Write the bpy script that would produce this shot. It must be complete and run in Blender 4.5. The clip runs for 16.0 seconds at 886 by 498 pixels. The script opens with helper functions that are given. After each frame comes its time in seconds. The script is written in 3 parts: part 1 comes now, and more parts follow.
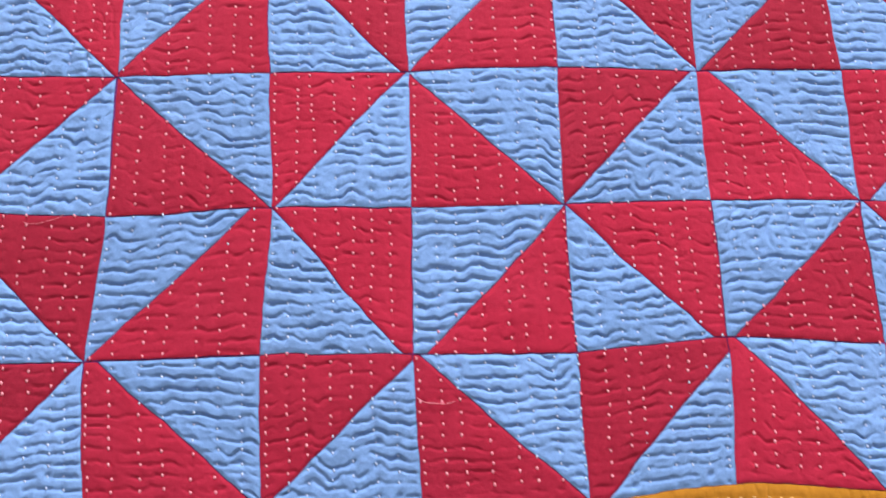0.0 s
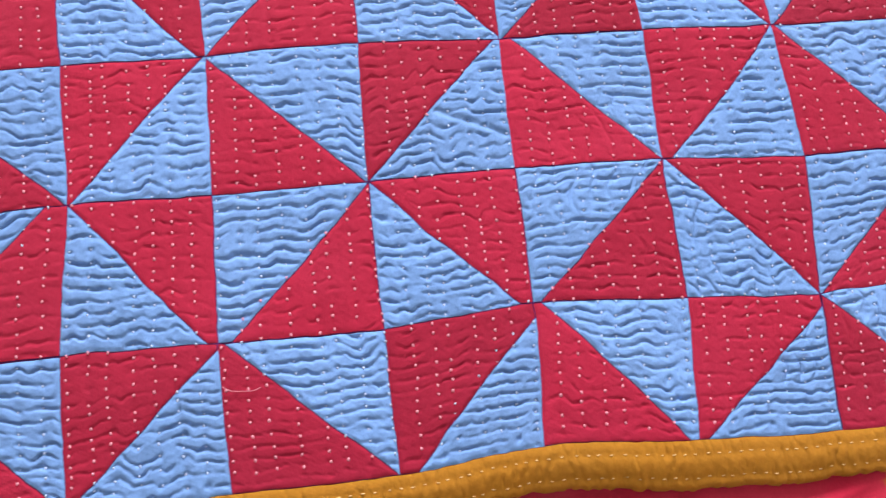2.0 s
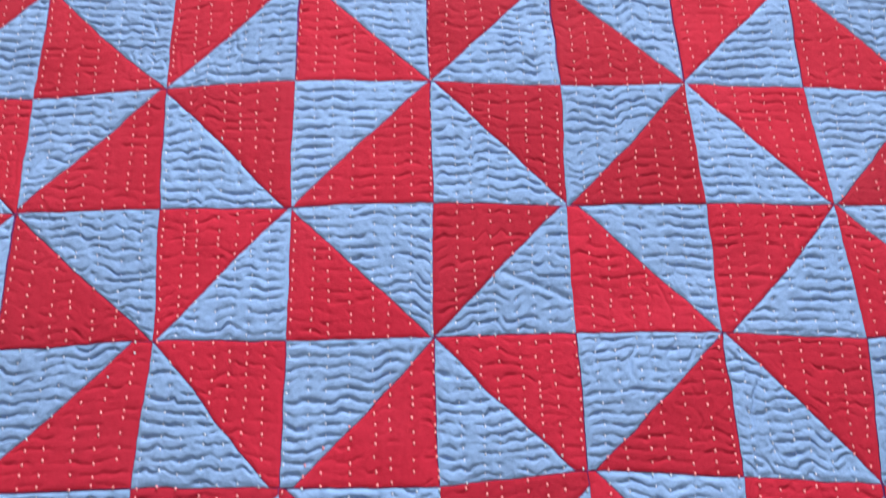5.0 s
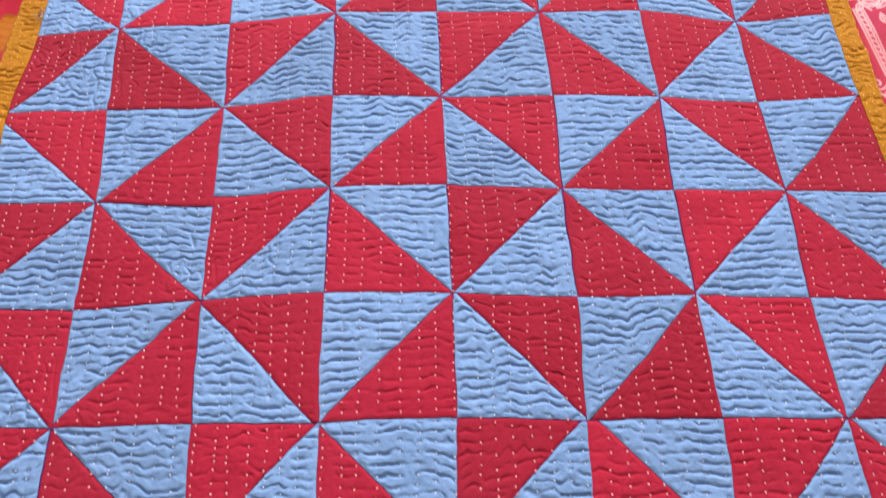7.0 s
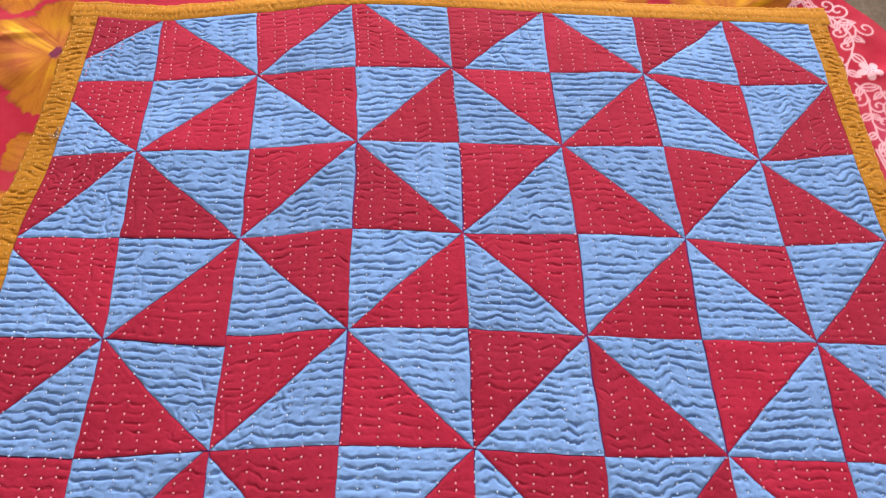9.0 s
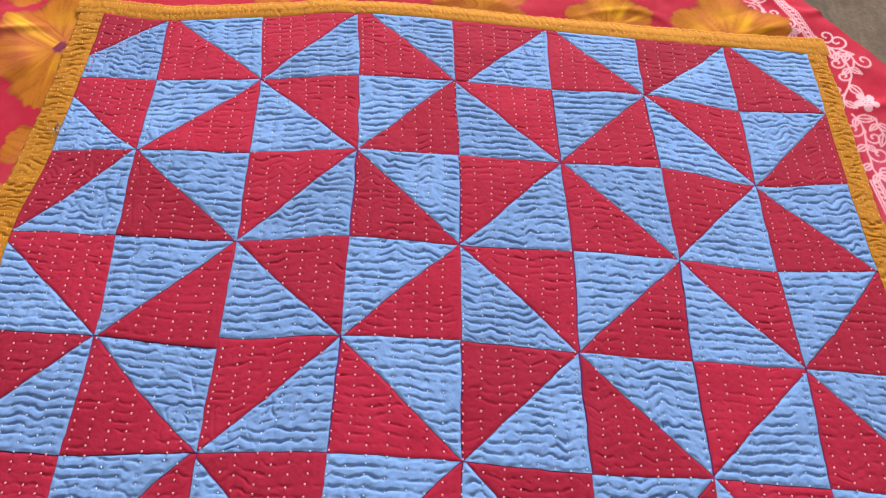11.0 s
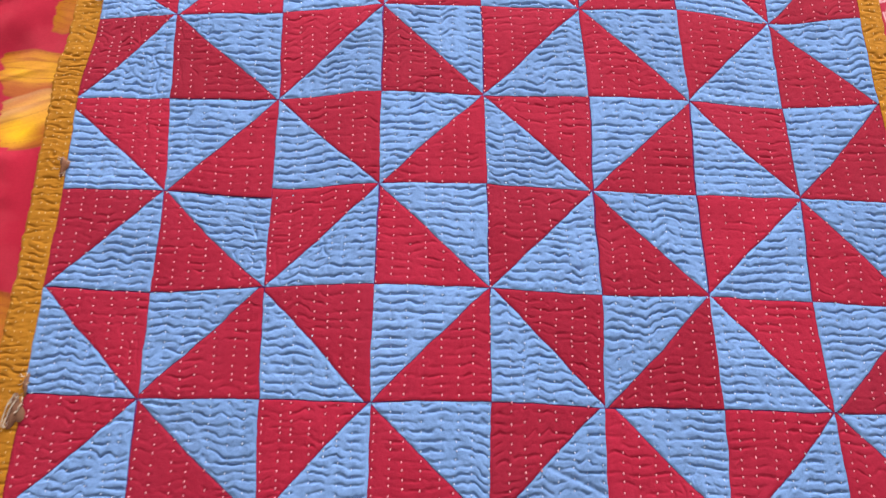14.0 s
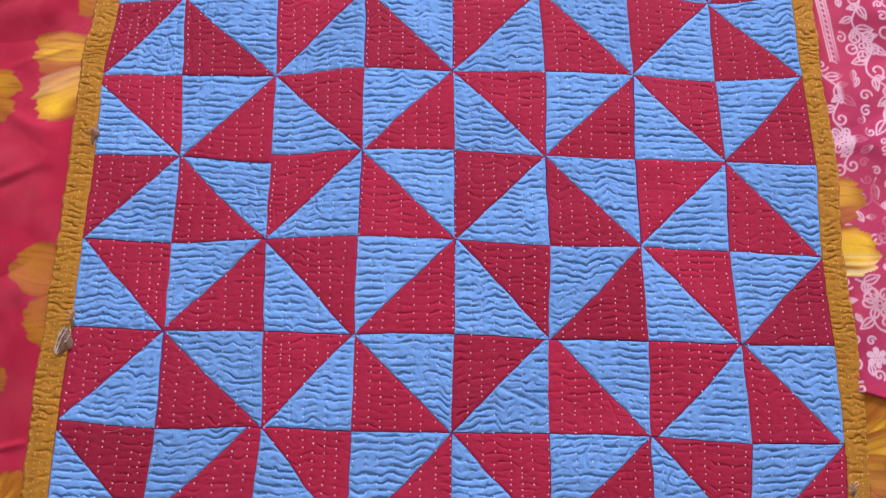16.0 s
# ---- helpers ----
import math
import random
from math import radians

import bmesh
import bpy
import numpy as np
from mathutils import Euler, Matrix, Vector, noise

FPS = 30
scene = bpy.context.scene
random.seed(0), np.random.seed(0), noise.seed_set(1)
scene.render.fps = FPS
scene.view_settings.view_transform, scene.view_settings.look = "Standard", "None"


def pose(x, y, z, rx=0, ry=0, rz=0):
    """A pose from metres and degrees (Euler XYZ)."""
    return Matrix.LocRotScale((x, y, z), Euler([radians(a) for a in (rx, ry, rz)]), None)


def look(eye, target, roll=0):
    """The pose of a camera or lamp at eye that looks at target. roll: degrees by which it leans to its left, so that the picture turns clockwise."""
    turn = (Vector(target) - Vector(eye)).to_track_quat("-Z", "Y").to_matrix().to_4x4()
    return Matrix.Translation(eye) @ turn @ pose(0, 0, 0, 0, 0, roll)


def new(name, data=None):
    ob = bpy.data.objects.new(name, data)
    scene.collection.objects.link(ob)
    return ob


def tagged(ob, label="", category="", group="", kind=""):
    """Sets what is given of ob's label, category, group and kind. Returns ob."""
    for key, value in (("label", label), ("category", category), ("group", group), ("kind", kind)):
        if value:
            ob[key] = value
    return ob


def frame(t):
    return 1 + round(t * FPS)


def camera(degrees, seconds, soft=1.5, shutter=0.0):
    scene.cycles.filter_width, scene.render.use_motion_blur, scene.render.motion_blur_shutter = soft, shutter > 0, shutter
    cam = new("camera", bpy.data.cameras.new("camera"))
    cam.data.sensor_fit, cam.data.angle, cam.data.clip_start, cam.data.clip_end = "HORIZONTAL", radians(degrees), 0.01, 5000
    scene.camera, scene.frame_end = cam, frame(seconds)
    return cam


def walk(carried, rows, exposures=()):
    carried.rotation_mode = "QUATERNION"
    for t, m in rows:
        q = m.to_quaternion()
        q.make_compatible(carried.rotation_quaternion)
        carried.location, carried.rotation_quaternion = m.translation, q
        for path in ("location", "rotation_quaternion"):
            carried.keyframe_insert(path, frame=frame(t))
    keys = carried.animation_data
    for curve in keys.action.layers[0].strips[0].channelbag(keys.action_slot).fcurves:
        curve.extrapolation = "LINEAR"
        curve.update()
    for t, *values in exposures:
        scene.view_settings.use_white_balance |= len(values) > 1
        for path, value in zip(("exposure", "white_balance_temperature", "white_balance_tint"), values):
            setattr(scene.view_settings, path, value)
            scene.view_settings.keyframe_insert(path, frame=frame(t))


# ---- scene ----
cam = camera(62.0, 16.0, soft=1.3, shutter=0.7)
PATH = [
    (0, (0.378, 0.078, 0.597), (0.447, 0.536, -1.349), 6.7),
    (0.5, (0.407, 0.069, 0.601), (0.468, 0.486, -1.354), 6.1),
    (1, (0.432, 0.074, 0.604), (0.53, 0.464, -1.355), 10.4),
    (1.5, (0.476, 0.081, 0.606), (0.632, 0.47, -1.35), 16.4),
    (2, (0.508, 0.073, 0.601), (0.673, 0.456, -1.355), 17.1),
    (2.5, (0.539, 0.075, 0.607), (0.716, 0.473, -1.345), 17.8),
    (3, (0.561, 0.075, 0.598), (0.787, 0.453, -1.353), 23.3),
    (3.5, (0.588, 0.075, 0.602), (0.853, 0.449, -1.345), 28.4),
    (4, (0.565, 0.088, 0.609), (0.783, 0.555, -1.323), 17.9),
    (4.5, (0.516, 0.113, 0.624), (0.634, 0.63, -1.304), 9.1),
    (5, (0.497, 0.132, 0.642), (0.545, 0.736, -1.265), 2.8),
    (7.5, (0.464, 0.26, 0.72), (0.511, 1.126, -1.082), 1.6),
    (8, (0.448, 0.285, 0.726), (0.478, 1.189, -1.058), 1.9),
    (8.5, (0.449, 0.312, 0.727), (0.485, 1.256, -1.036), 1.5),
    (9, (0.449, 0.328, 0.726), (0.52, 1.299, -1.021), 4.0),
    (11.5, (0.437, 0.327, 0.729), (0.532, 1.323, -1.003), 7.7),
    (12, (0.431, 0.314, 0.728), (0.528, 1.286, -1.017), 7.9),
    (12.5, (0.433, 0.297, 0.755), (0.52, 1.132, -1.061), 8.2),
    (13, (0.437, 0.287, 0.783), (0.5, 1.029, -1.074), 6.3),
    (13.5, (0.44, 0.293, 0.796), (0.504, 0.916, -1.103), 6.5),
    (14, (0.441, 0.306, 0.818), (0.468, 0.884, -1.096), 3.0),
    (14.5, (0.452, 0.309, 0.876), (0.455, 0.786, -1.066), 0.7),
    (15, (0.472, 0.312, 0.913), (0.507, 0.741, -1.04), 4.8),
    (15.5, (0.504, 0.311, 0.949), (0.499, 0.674, -1.018), 0.3),
    (16, (0.496, 0.292, 0.975), (0.483, 0.697, -0.983), -1.4),
]

# exposure and white balance along the walk
EXPOSURES = [(0, 0.16, 6400, 10), (0.5, 0.18, 6550, 10), (1, 0.14, 6300, 10), (2, 0.16, 6200, 10), (3.5, 0.19, 6050, 10), (5, 0.19, 7250, 8),
             (8, -0.09, 7100, 10), (9, -0.13, 6750, 10), (11.5, -0.14, 6550, 10), (13, -0.09, 6700, 10), (14.5, -0.12, 6450, 10),
             (15, -0.17, 6000, 11), (16, -0.29, 5550, 12)]
walk(cam, [(t, look(eye, target, roll)) for t, eye, target, roll in PATH], EXPOSURES)

# ---- light: area lamp as daylight from an assumed, unseen window in the far wall ----
SKY_EL, SKY_AZ = 42.0, 20.0
world = bpy.data.worlds.new("daylight")
scene.world = world
world.use_nodes = True
wn = world.node_tree.nodes
sky = wn.new("ShaderNodeTexSky")
sky.sky_type, sky.sun_disc = "NISHITA", False
sky.sun_elevation, sky.sun_rotation = radians(SKY_EL), radians(SKY_AZ)
world.node_tree.links.new(sky.outputs[0], wn["Background"].inputs["Color"])
wn["Background"].inputs["Strength"].default_value = 0.12

ROOM = (-2.2, 3.2, -2.4, 6.0, -0.016, 2.95)      # x0, x1, y0, y1, floor, ceiling
WIN = (-0.1, 2.3, 0.90, 2.55)                    # assumed window in the far wall: x0, x1, z0, z1
lamp = bpy.data.lights.new("assumed_window_lamp", "AREA")
lamp.shape, lamp.size, lamp.size_y = "RECTANGLE", WIN[1] - WIN[0] - 0.1, WIN[3] - WIN[2] - 0.1
lamp.energy, lamp.color = 800, (1.0, 0.97, 0.95)
lamp_ob = new("assumed_window_lamp", lamp)
lamp_ob.matrix_world = look(((WIN[0] + WIN[1]) / 2, ROOM[3] + 0.05, (WIN[2] + WIN[3]) / 2), (0.4, 0.4, 0.4))


# ---- helpers ----
def lattice(n, seed):
    return np.random.RandomState(seed).rand(n, n) * 2 - 1


TABLES = [lattice(64, s) for s in range(8)]


def vn(x, y, seed=0):
    """Smooth value noise in -1..1 over arrays, one lump a unit."""
    t = TABLES[seed % 8]
    x, y = np.asarray(x, float) + 7.31 * seed, np.asarray(y, float) + 3.77 * seed
    xi, yi = np.floor(x).astype(int), np.floor(y).astype(int)
    fx, fy = x - xi, y - yi
    fx, fy = fx * fx * (3 - 2 * fx), fy * fy * (3 - 2 * fy)
    a, b = t[xi % 64, yi % 64], t[(xi + 1) % 64, yi % 64]
    c, d = t[xi % 64, (yi + 1) % 64], t[(xi + 1) % 64, (yi + 1) % 64]
    return (a * (1 - fx) + b * fx) * (1 - fy) + (c * (1 - fx) + d * fx) * fy


def smooth(e0, e1, x):
    t = np.clip((x - e0) / (e1 - e0), 0, 1)
    return t * t * (3 - 2 * t)


def mesh_of(name, verts, faces, soft=True):
    me = bpy.data.meshes.new(name)
    verts = np.asarray(verts, np.float32)
    faces = np.asarray(faces, np.int32)
    k = faces.shape[1]
    me.vertices.add(len(verts))
    me.vertices.foreach_set("co", verts.ravel())
    me.loops.add(faces.size)
    me.loops.foreach_set("vertex_index", faces.ravel())
    me.polygons.add(len(faces))
    me.polygons.foreach_set("loop_start", np.arange(len(faces), dtype=np.int32) * k)
    me.polygons.foreach_set("use_smooth", np.full(len(faces), soft))
    me.update(calc_edges=True)
    me.validate()
    return me


def thing_mesh(name, verts, faces, material, parent=None, label="", soft=True):
    me = mesh_of(name, verts, faces, soft)
    me.materials.append(material)
    ob = new(name, me)
    if parent:
        ob.parent = parent
    return tagged(ob, label) if label else ob


def part(name, bm, material, parent=None, label="", soft=False):
    me = bpy.data.meshes.new(name)
    bm.to_mesh(me)
    bm.free()
    me.materials.append(material)
    for p in me.polygons:
        p.use_smooth = soft
    ob = new(name, me)
    if parent:
        ob.parent = parent
    return tagged(ob, label) if label else ob


def grid_faces(nu, nv):
    """Quads of a grid of nu x nv points, v running fastest."""
    i, j = np.meshgrid(np.arange(nu - 1), np.arange(nv - 1), indexing="ij")
    a = (i * nv + j).ravel()
    return np.stack([a, a + nv, a + nv + 1, a + 1], 1)


def box(bm, lo, hi, bevel=0.0):
    m = Matrix.LocRotScale([(a + b) / 2 for a, b in zip(lo, hi)], None, [b - a for a, b in zip(lo, hi)])
    geo = bmesh.ops.create_cube(bm, size=1, matrix=m)
    if bevel:
        edges = list({e for v in geo["verts"] for e in v.link_edges})
        bmesh.ops.bevel(bm, geom=edges, offset=bevel, segments=2, affect="EDGES", profile=0.6)


# ---- materials ----
def nodes_of(name, rough=0.9):
    m = bpy.data.materials.new(name)
    m.use_nodes = True
    nt = m.node_tree
    b = nt.nodes["Principled BSDF"]
    b.inputs["Roughness"].default_value = rough
    b.inputs["Specular IOR Level"].default_value = 0.12
    return m, nt, b


def add(nt, kind, **vals):
    n = nt.nodes.new(kind)
    for k, v in vals.items():
        n.inputs[k].default_value = v
    return n


def noise_at(nt, co, scale, detail=3.0, rough=0.55):
    n = add(nt, "ShaderNodeTexNoise", Scale=scale, Detail=detail, Roughness=rough)
    nt.links.new(co, n.inputs["Vector"])
    return n.outputs["Fac"]


def ramp(nt, fac, stops):
    r = nt.nodes.new("ShaderNodeValToRGB")
    e = r.color_ramp.elements
    e[0].position, e[0].color = stops[0][0], (*stops[0][1], 1)
    e[1].position, e[1].color = stops[-1][0], (*stops[-1][1], 1)
    for p, c in stops[1:-1]:
        q = e.new(p)
        q.color = (*c, 1)
    nt.links.new(fac, r.inputs["Fac"])
    return r.outputs["Color"]


def mix(nt, a, b, fac, mode="MIX"):
    n = nt.nodes.new("ShaderNodeMix")
    n.data_type, n.blend_type = "RGBA", mode
    for sock, v in ((n.inputs[6], a), (n.inputs[7], b), (n.inputs[0], fac)):
        if hasattr(v, "is_linked"):
            nt.links.new(v, sock)
        else:
            sock.default_value = v if isinstance(v, (int, float)) else (*v, 1)
    return n.outputs[2]


def bump(nt, b, height, strength, distance):
    n = add(nt, "ShaderNodeBump", Strength=strength, Distance=distance)
    nt.links.new(height, n.inputs["Height"])
    nt.links.new(n.outputs["Normal"], b.inputs["Normal"])


def scaled(c, k):
    return tuple(v * k for v in c)


def cloth(name, colour, worn, spread=0.16, weave=1.0, print_name=None, sheen=0.02):
    """Cotton: a woven grain, faded blotches, and a shade of its own for each piece."""
    m, nt, b = nodes_of(name, 0.92)
    co = nt.nodes.new("ShaderNodeTexCoord").outputs["Object"]
    info = nt.nodes.new("ShaderNodeObjectInfo")
    base = colour
    if print_name:
        at = nt.nodes.new("ShaderNodeAttribute")
        at.attribute_name = print_name
        base = at.outputs["Color"]
    fade = noise_at(nt, co, 9.0, 4.0)
    c = mix(nt, base, worn, ramp(nt, fade, [(0.42, (0, 0, 0)), (0.75, (0.35, 0.35, 0.35))]))
    grain = noise_at(nt, co, 420.0, 2.0)
    c = mix(nt, c, ramp(nt, grain, [(0.25, (0.86,) * 3), (0.75, (1.0,) * 3)]), 1.0, "MULTIPLY")
    if spread:
        c = mix(nt, c, ramp(nt, info.outputs["Random"], [(0.0, (1 - spread,) * 3), (1.0, (1.0,) * 3)]), 1.0, "MULTIPLY")
    nt.links.new(c, b.inputs["Base Color"])
    b.inputs["Sheen Weight"].default_value = sheen
    b.inputs["Sheen Roughness"].default_value = 0.5
    # threads over and under one another
    wx = add(nt, "ShaderNodeTexWave", Scale=330.0, Distortion=1.5, Detail=1.0)
    wy = add(nt, "ShaderNodeTexWave", Scale=330.0, Distortion=1.5, Detail=1.0)
    wy.bands_direction = "Y"
    for w in (wx, wy):
        nt.links.new(co, w.inputs["Vector"])
    mul = nt.nodes.new("ShaderNodeMath")
    mul.operation = "ADD"
    nt.links.new(wx.outputs["Fac"], mul.inputs[0])
    nt.links.new(wy.outputs["Fac"], mul.inputs[1])
    crumple = noise_at(nt, co, 130.0, 3.0)
    mm = nt.nodes.new("ShaderNodeMath")
    mm.operation = "MULTIPLY_ADD"
    nt.links.new(crumple, mm.inputs[0])
    mm.inputs[1].default_value = 4.0
    nt.links.new(mul.outputs[0], mm.inputs[2])
    bump(nt, b, mm.outputs[0], 0.16 * weave, 0.0004)
    return m


RED = cloth("red_cotton", (0.41, 0.018, 0.053), (0.44, 0.032, 0.080), 0.28)
BLUE = cloth("blue_cotton", (0.19, 0.348, 0.71), (0.23, 0.385, 0.745), 0.16)
OCHRE = cloth("ochre_cotton", (0.43, 0.180, 0.017), (0.47, 0.21, 0.03), 0.06)
THREAD = cloth("white_thread", (0.74, 0.29, 0.38), (0.76, 0.35, 0.43), 0.0)
PALE_THREAD = cloth("pale_thread", (0.50, 0.60, 0.82), (0.54, 0.63, 0.84), 0.0)
FRAY = cloth("frayed_cotton", (0.58, 0.48, 0.40), (0.66, 0.58, 0.50), 0.2)
CREAM_THREAD = cloth("cream_thread", (0.66, 0.45, 0.20), (0.70, 0.50, 0.26), 0.0)
LINING = cloth("brown_lining", (0.20, 0.09, 0.055), (0.5, 0.38, 0.30), 0.1)
# violet put in for the shade and colour bleed along the seams
BACKING = cloth("seam_shade_backing", (0.26, 0.055, 0.34), (0.28, 0.07, 0.36), 0.0)
PRINTED = cloth("printed_sheet", (0.5, 0.03, 0.07), (0.66, 0.10, 0.14), 0.0, 0.7, "print", 0.0)


def plaster(name, c):
    m, nt, b = nodes_of(name, 0.9)
    co = nt.nodes.new("ShaderNodeTexCoord").outputs["Object"]
    k = noise_at(nt, co, 1.3, 5.0)
    nt.links.new(ramp(nt, k, [(0.3, scaled(c, 0.86)), (0.7, c)]), b.inputs["Base Color"])
    bump(nt, b, noise_at(nt, co, 60.0, 4.0), 0.2, 0.002)
    return m


def cement():
    m, nt, b = nodes_of("cement_floor", 0.75)
    co = nt.nodes.new("ShaderNodeTexCoord").outputs["Object"]
    big = noise_at(nt, co, 7.0, 6.0, 0.65)
    fine = noise_at(nt, co, 160.0, 3.0)
    long = nt.nodes.new("ShaderNodeMapping")          # trowel marks
    long.inputs["Scale"].default_value = (1.0, 0.12, 1.0)
    long.inputs["Rotation"].default_value = (0, 0, radians(-32))
    nt.links.new(co, long.inputs["Vector"])
    marks = noise_at(nt, long.outputs[0], 55.0, 4.0, 0.6)
    c = ramp(nt, big, [(0.3, (0.11, 0.080, 0.058)), (0.55, (0.17, 0.130, 0.098)), (0.75, (0.23, 0.185, 0.145))])
    c = mix(nt, c, ramp(nt, marks, [(0.3, (0.62,) * 3), (0.7, (1.0,) * 3)]), 1.0, "MULTIPLY")
    c = mix(nt, c, ramp(nt, fine, [(0.3, (0.75,) * 3), (0.7, (1.0,) * 3)]), 1.0, "MULTIPLY")
    nt.links.new(c, b.inputs["Base Color"])
    bump(nt, b, fine, 0.4, 0.002)
    return m


# wall tone kept low so the unseen walls bounce less light
WALL = plaster("cream_plaster", (0.42, 0.40, 0.37))
CEIL = plaster("white_plaster", (0.78, 0.77, 0.75))
CEMENT = cement()


# ---- the room: floor, with unseen walls and ceiling added to enclose the light ----
x0, x1, y0, y1, zf, zc = ROOM
T = 0.15
bm = bmesh.new()
box(bm, (x0 - T, y0 - T, zf - 0.1), (x1 + T, y1 + T, zf))
tagged(part("floor", bm, CEMENT), "bare grey-brown cement floor under the sheet", "floor", kind="structure")
bm = bmesh.new()
box(bm, (x0 - T, y0 - T, zc), (x1 + T, y1 + T, zc + 0.1))
tagged(part("ceiling", bm, CEIL), "unseen plain white plaster ceiling", "ceiling", kind="structure")
for nm, lo, hi in (("wall_south", (x0, y0 - T, zf), (x1, y0, zc)), ("wall_west", (x0 - T, y0 - T, zf), (x0, y1 + T, zc)),
                   ("wall_east", (x1, y0 - T, zf), (x1 + T, y1 + T, zc))):
    bm = bmesh.new()
    box(bm, lo, hi)
    tagged(part(nm, bm, WALL), "unseen plain cream plaster wall", "wall", kind="structure")
bm = bmesh.new()
for lo, hi in (((x0, y1, zf), (WIN[0], y1 + T, zc)), ((WIN[1], y1, zf), (x1, y1 + T, zc)),
               ((WIN[0], y1, zf), (WIN[1], y1 + T, WIN[2])), ((WIN[0], y1, WIN[3]), (WIN[1], y1 + T, zc))):
    box(bm, lo, hi)
tagged(part("wall_north", bm, WALL), "unseen plain cream plaster wall with an assumed window opening", "wall", kind="structure")

# ---- the quilt ----
S, NC, NR = 0.125, 8, 9
# how far each hand-sewn seam crossing strays from an even grid, in millimetres, row by row from the far edge
STRAY_X = [
    [18, -18, -20, -17, -12, -6, -7, -5, -5],
    [17, -13, -6, -6, -7, -5, -6, -3, -4],
    [12, -13, -3, 0, 0, 0, 2, -3, -5],
    [1, -8, 1, 1, 2, 7, 6, -2, -1],
    [1, -1, 0, 2, 4, 5, 4, 4, 6],
    [-3, -5, 0, -1, 6, 8, 6, 1, 2],
    [-5, -4, 3, -1, 5, 4, 10, 8, 7],
    [-11, -5, 7, -1, 3, 2, 7, 12, 8],
    [-12, -14, 0, -3, 3, 3, 7, 0, 2],
    [-10, -7, 3, 1, 4, -4, -3, -7, -5],
]
STRAY_Y = [
    [-35, -43, -30, -14, -17, -24, -29, -28, -25],
    [-25, -25, -17, -3, -3, -8, -5, -19, -10],
    [-17, -12, -10, 2, 1, -1, 2, -15, -1],
    [-4, -6, -8, 5, -1, 0, -4, -11, -2],
    [2, -2, -12, 7, 7, 0, -4, -6, -8],
    [7, 0, 6, 10, 6, -2, -2, -7, -12],
    [11, 6, 6, 3, 4, -2, -3, -6, -7],
    [14, 5, 8, 4, 3, 3, 0, -8, -7],
    [12, 10, 11, 7, 4, 12, 3, -5, 0],
    [16, 19, 17, 16, 15, 23, 13, 6, 3],
]
STRAY_X, STRAY_Y = np.array(STRAY_X) / 1000, np.array(STRAY_Y) / 1000


def swell(x):
    return 0.006 - 0.012 * ((x - 0.5) / 0.5) ** 2


def easing(t):
    """Weights of a smooth curve through four crossings, between the two in the middle."""
    k = 0.4
    return (k * (-t + 2 * t * t - t ** 3), 1 + (k - 3) * t * t + (2 - k) * t ** 3,
            k * t + (3 - 2 * k) * t * t + (k - 2) * t ** 3, k * (t ** 3 - t * t))


def lay(a, b):
    """From patch columns a (0..8) and rows b (0..9, from the far edge) to the place on the sheet."""
    a, b = np.asarray(a, float), np.asarray(b, float)
    i, j = np.clip(np.floor(a).astype(int), 0, NC - 1), np.clip(np.floor(b).astype(int), 0, NR - 1)
    wu, wv = easing(a - i), easing(b - j)
    out = []
    for tab in (STRAY_X, STRAY_Y):
        t = np.pad(tab, 1, mode="reflect", reflect_type="odd")
        out.append(sum(wv[q] * wu[p] * t[j + q, i + p] for q in range(4) for p in range(4)))
    # hand-cut edges are never quite straight
    wx, wy = 0.0010 * vn(a * 5, b * 5, 4) + 0.0004 * vn(a * 15, b * 15, 6), 0.0010 * vn(a * 5, b * 5, 7) + 0.0004 * vn(a * 15, b * 15, 1)
    return a * S + out[0] + wx, (NR - b) * S + out[1] + wy


PITCH = 0.079           # ripple to ripple, in patch rows
COLS = 57               # columns of running stitch across the quilt
COL_JIT = np.random.RandomState(3).uniform(-0.022, 0.022, COLS + 2)


def column(c, b):
    """Where stitch column c runs, in patch columns, at the rows b."""
    c = np.asarray(c)
    return (c + 0.5) / COLS * NC + COL_JIT[np.clip(c, 0, COLS)] + 0.022 * vn(b * 0.9, c * 3.3, 2)


def phase(a, b):
    """Whole numbers lie along the valleys; stitch columns out of step with one another make them zigzag."""
    loose = smooth(-0.35, 0.6, vn(a * 0.95, b * 0.95, 6))
    return (b / PITCH + 0.55 * vn(a * 0.8, b * 0.6, 1) + (0.14 + 0.55 * loose) * vn(a * COLS / NC, b * 2.4, 2)
            + 0.22 * vn(a * 3.3, b * 2.6, 5) + (0.16 + 0.16 * loose) * vn(a * 16, b * 12, 3) + 0.10 * vn(a * 33, b * 25, 4))


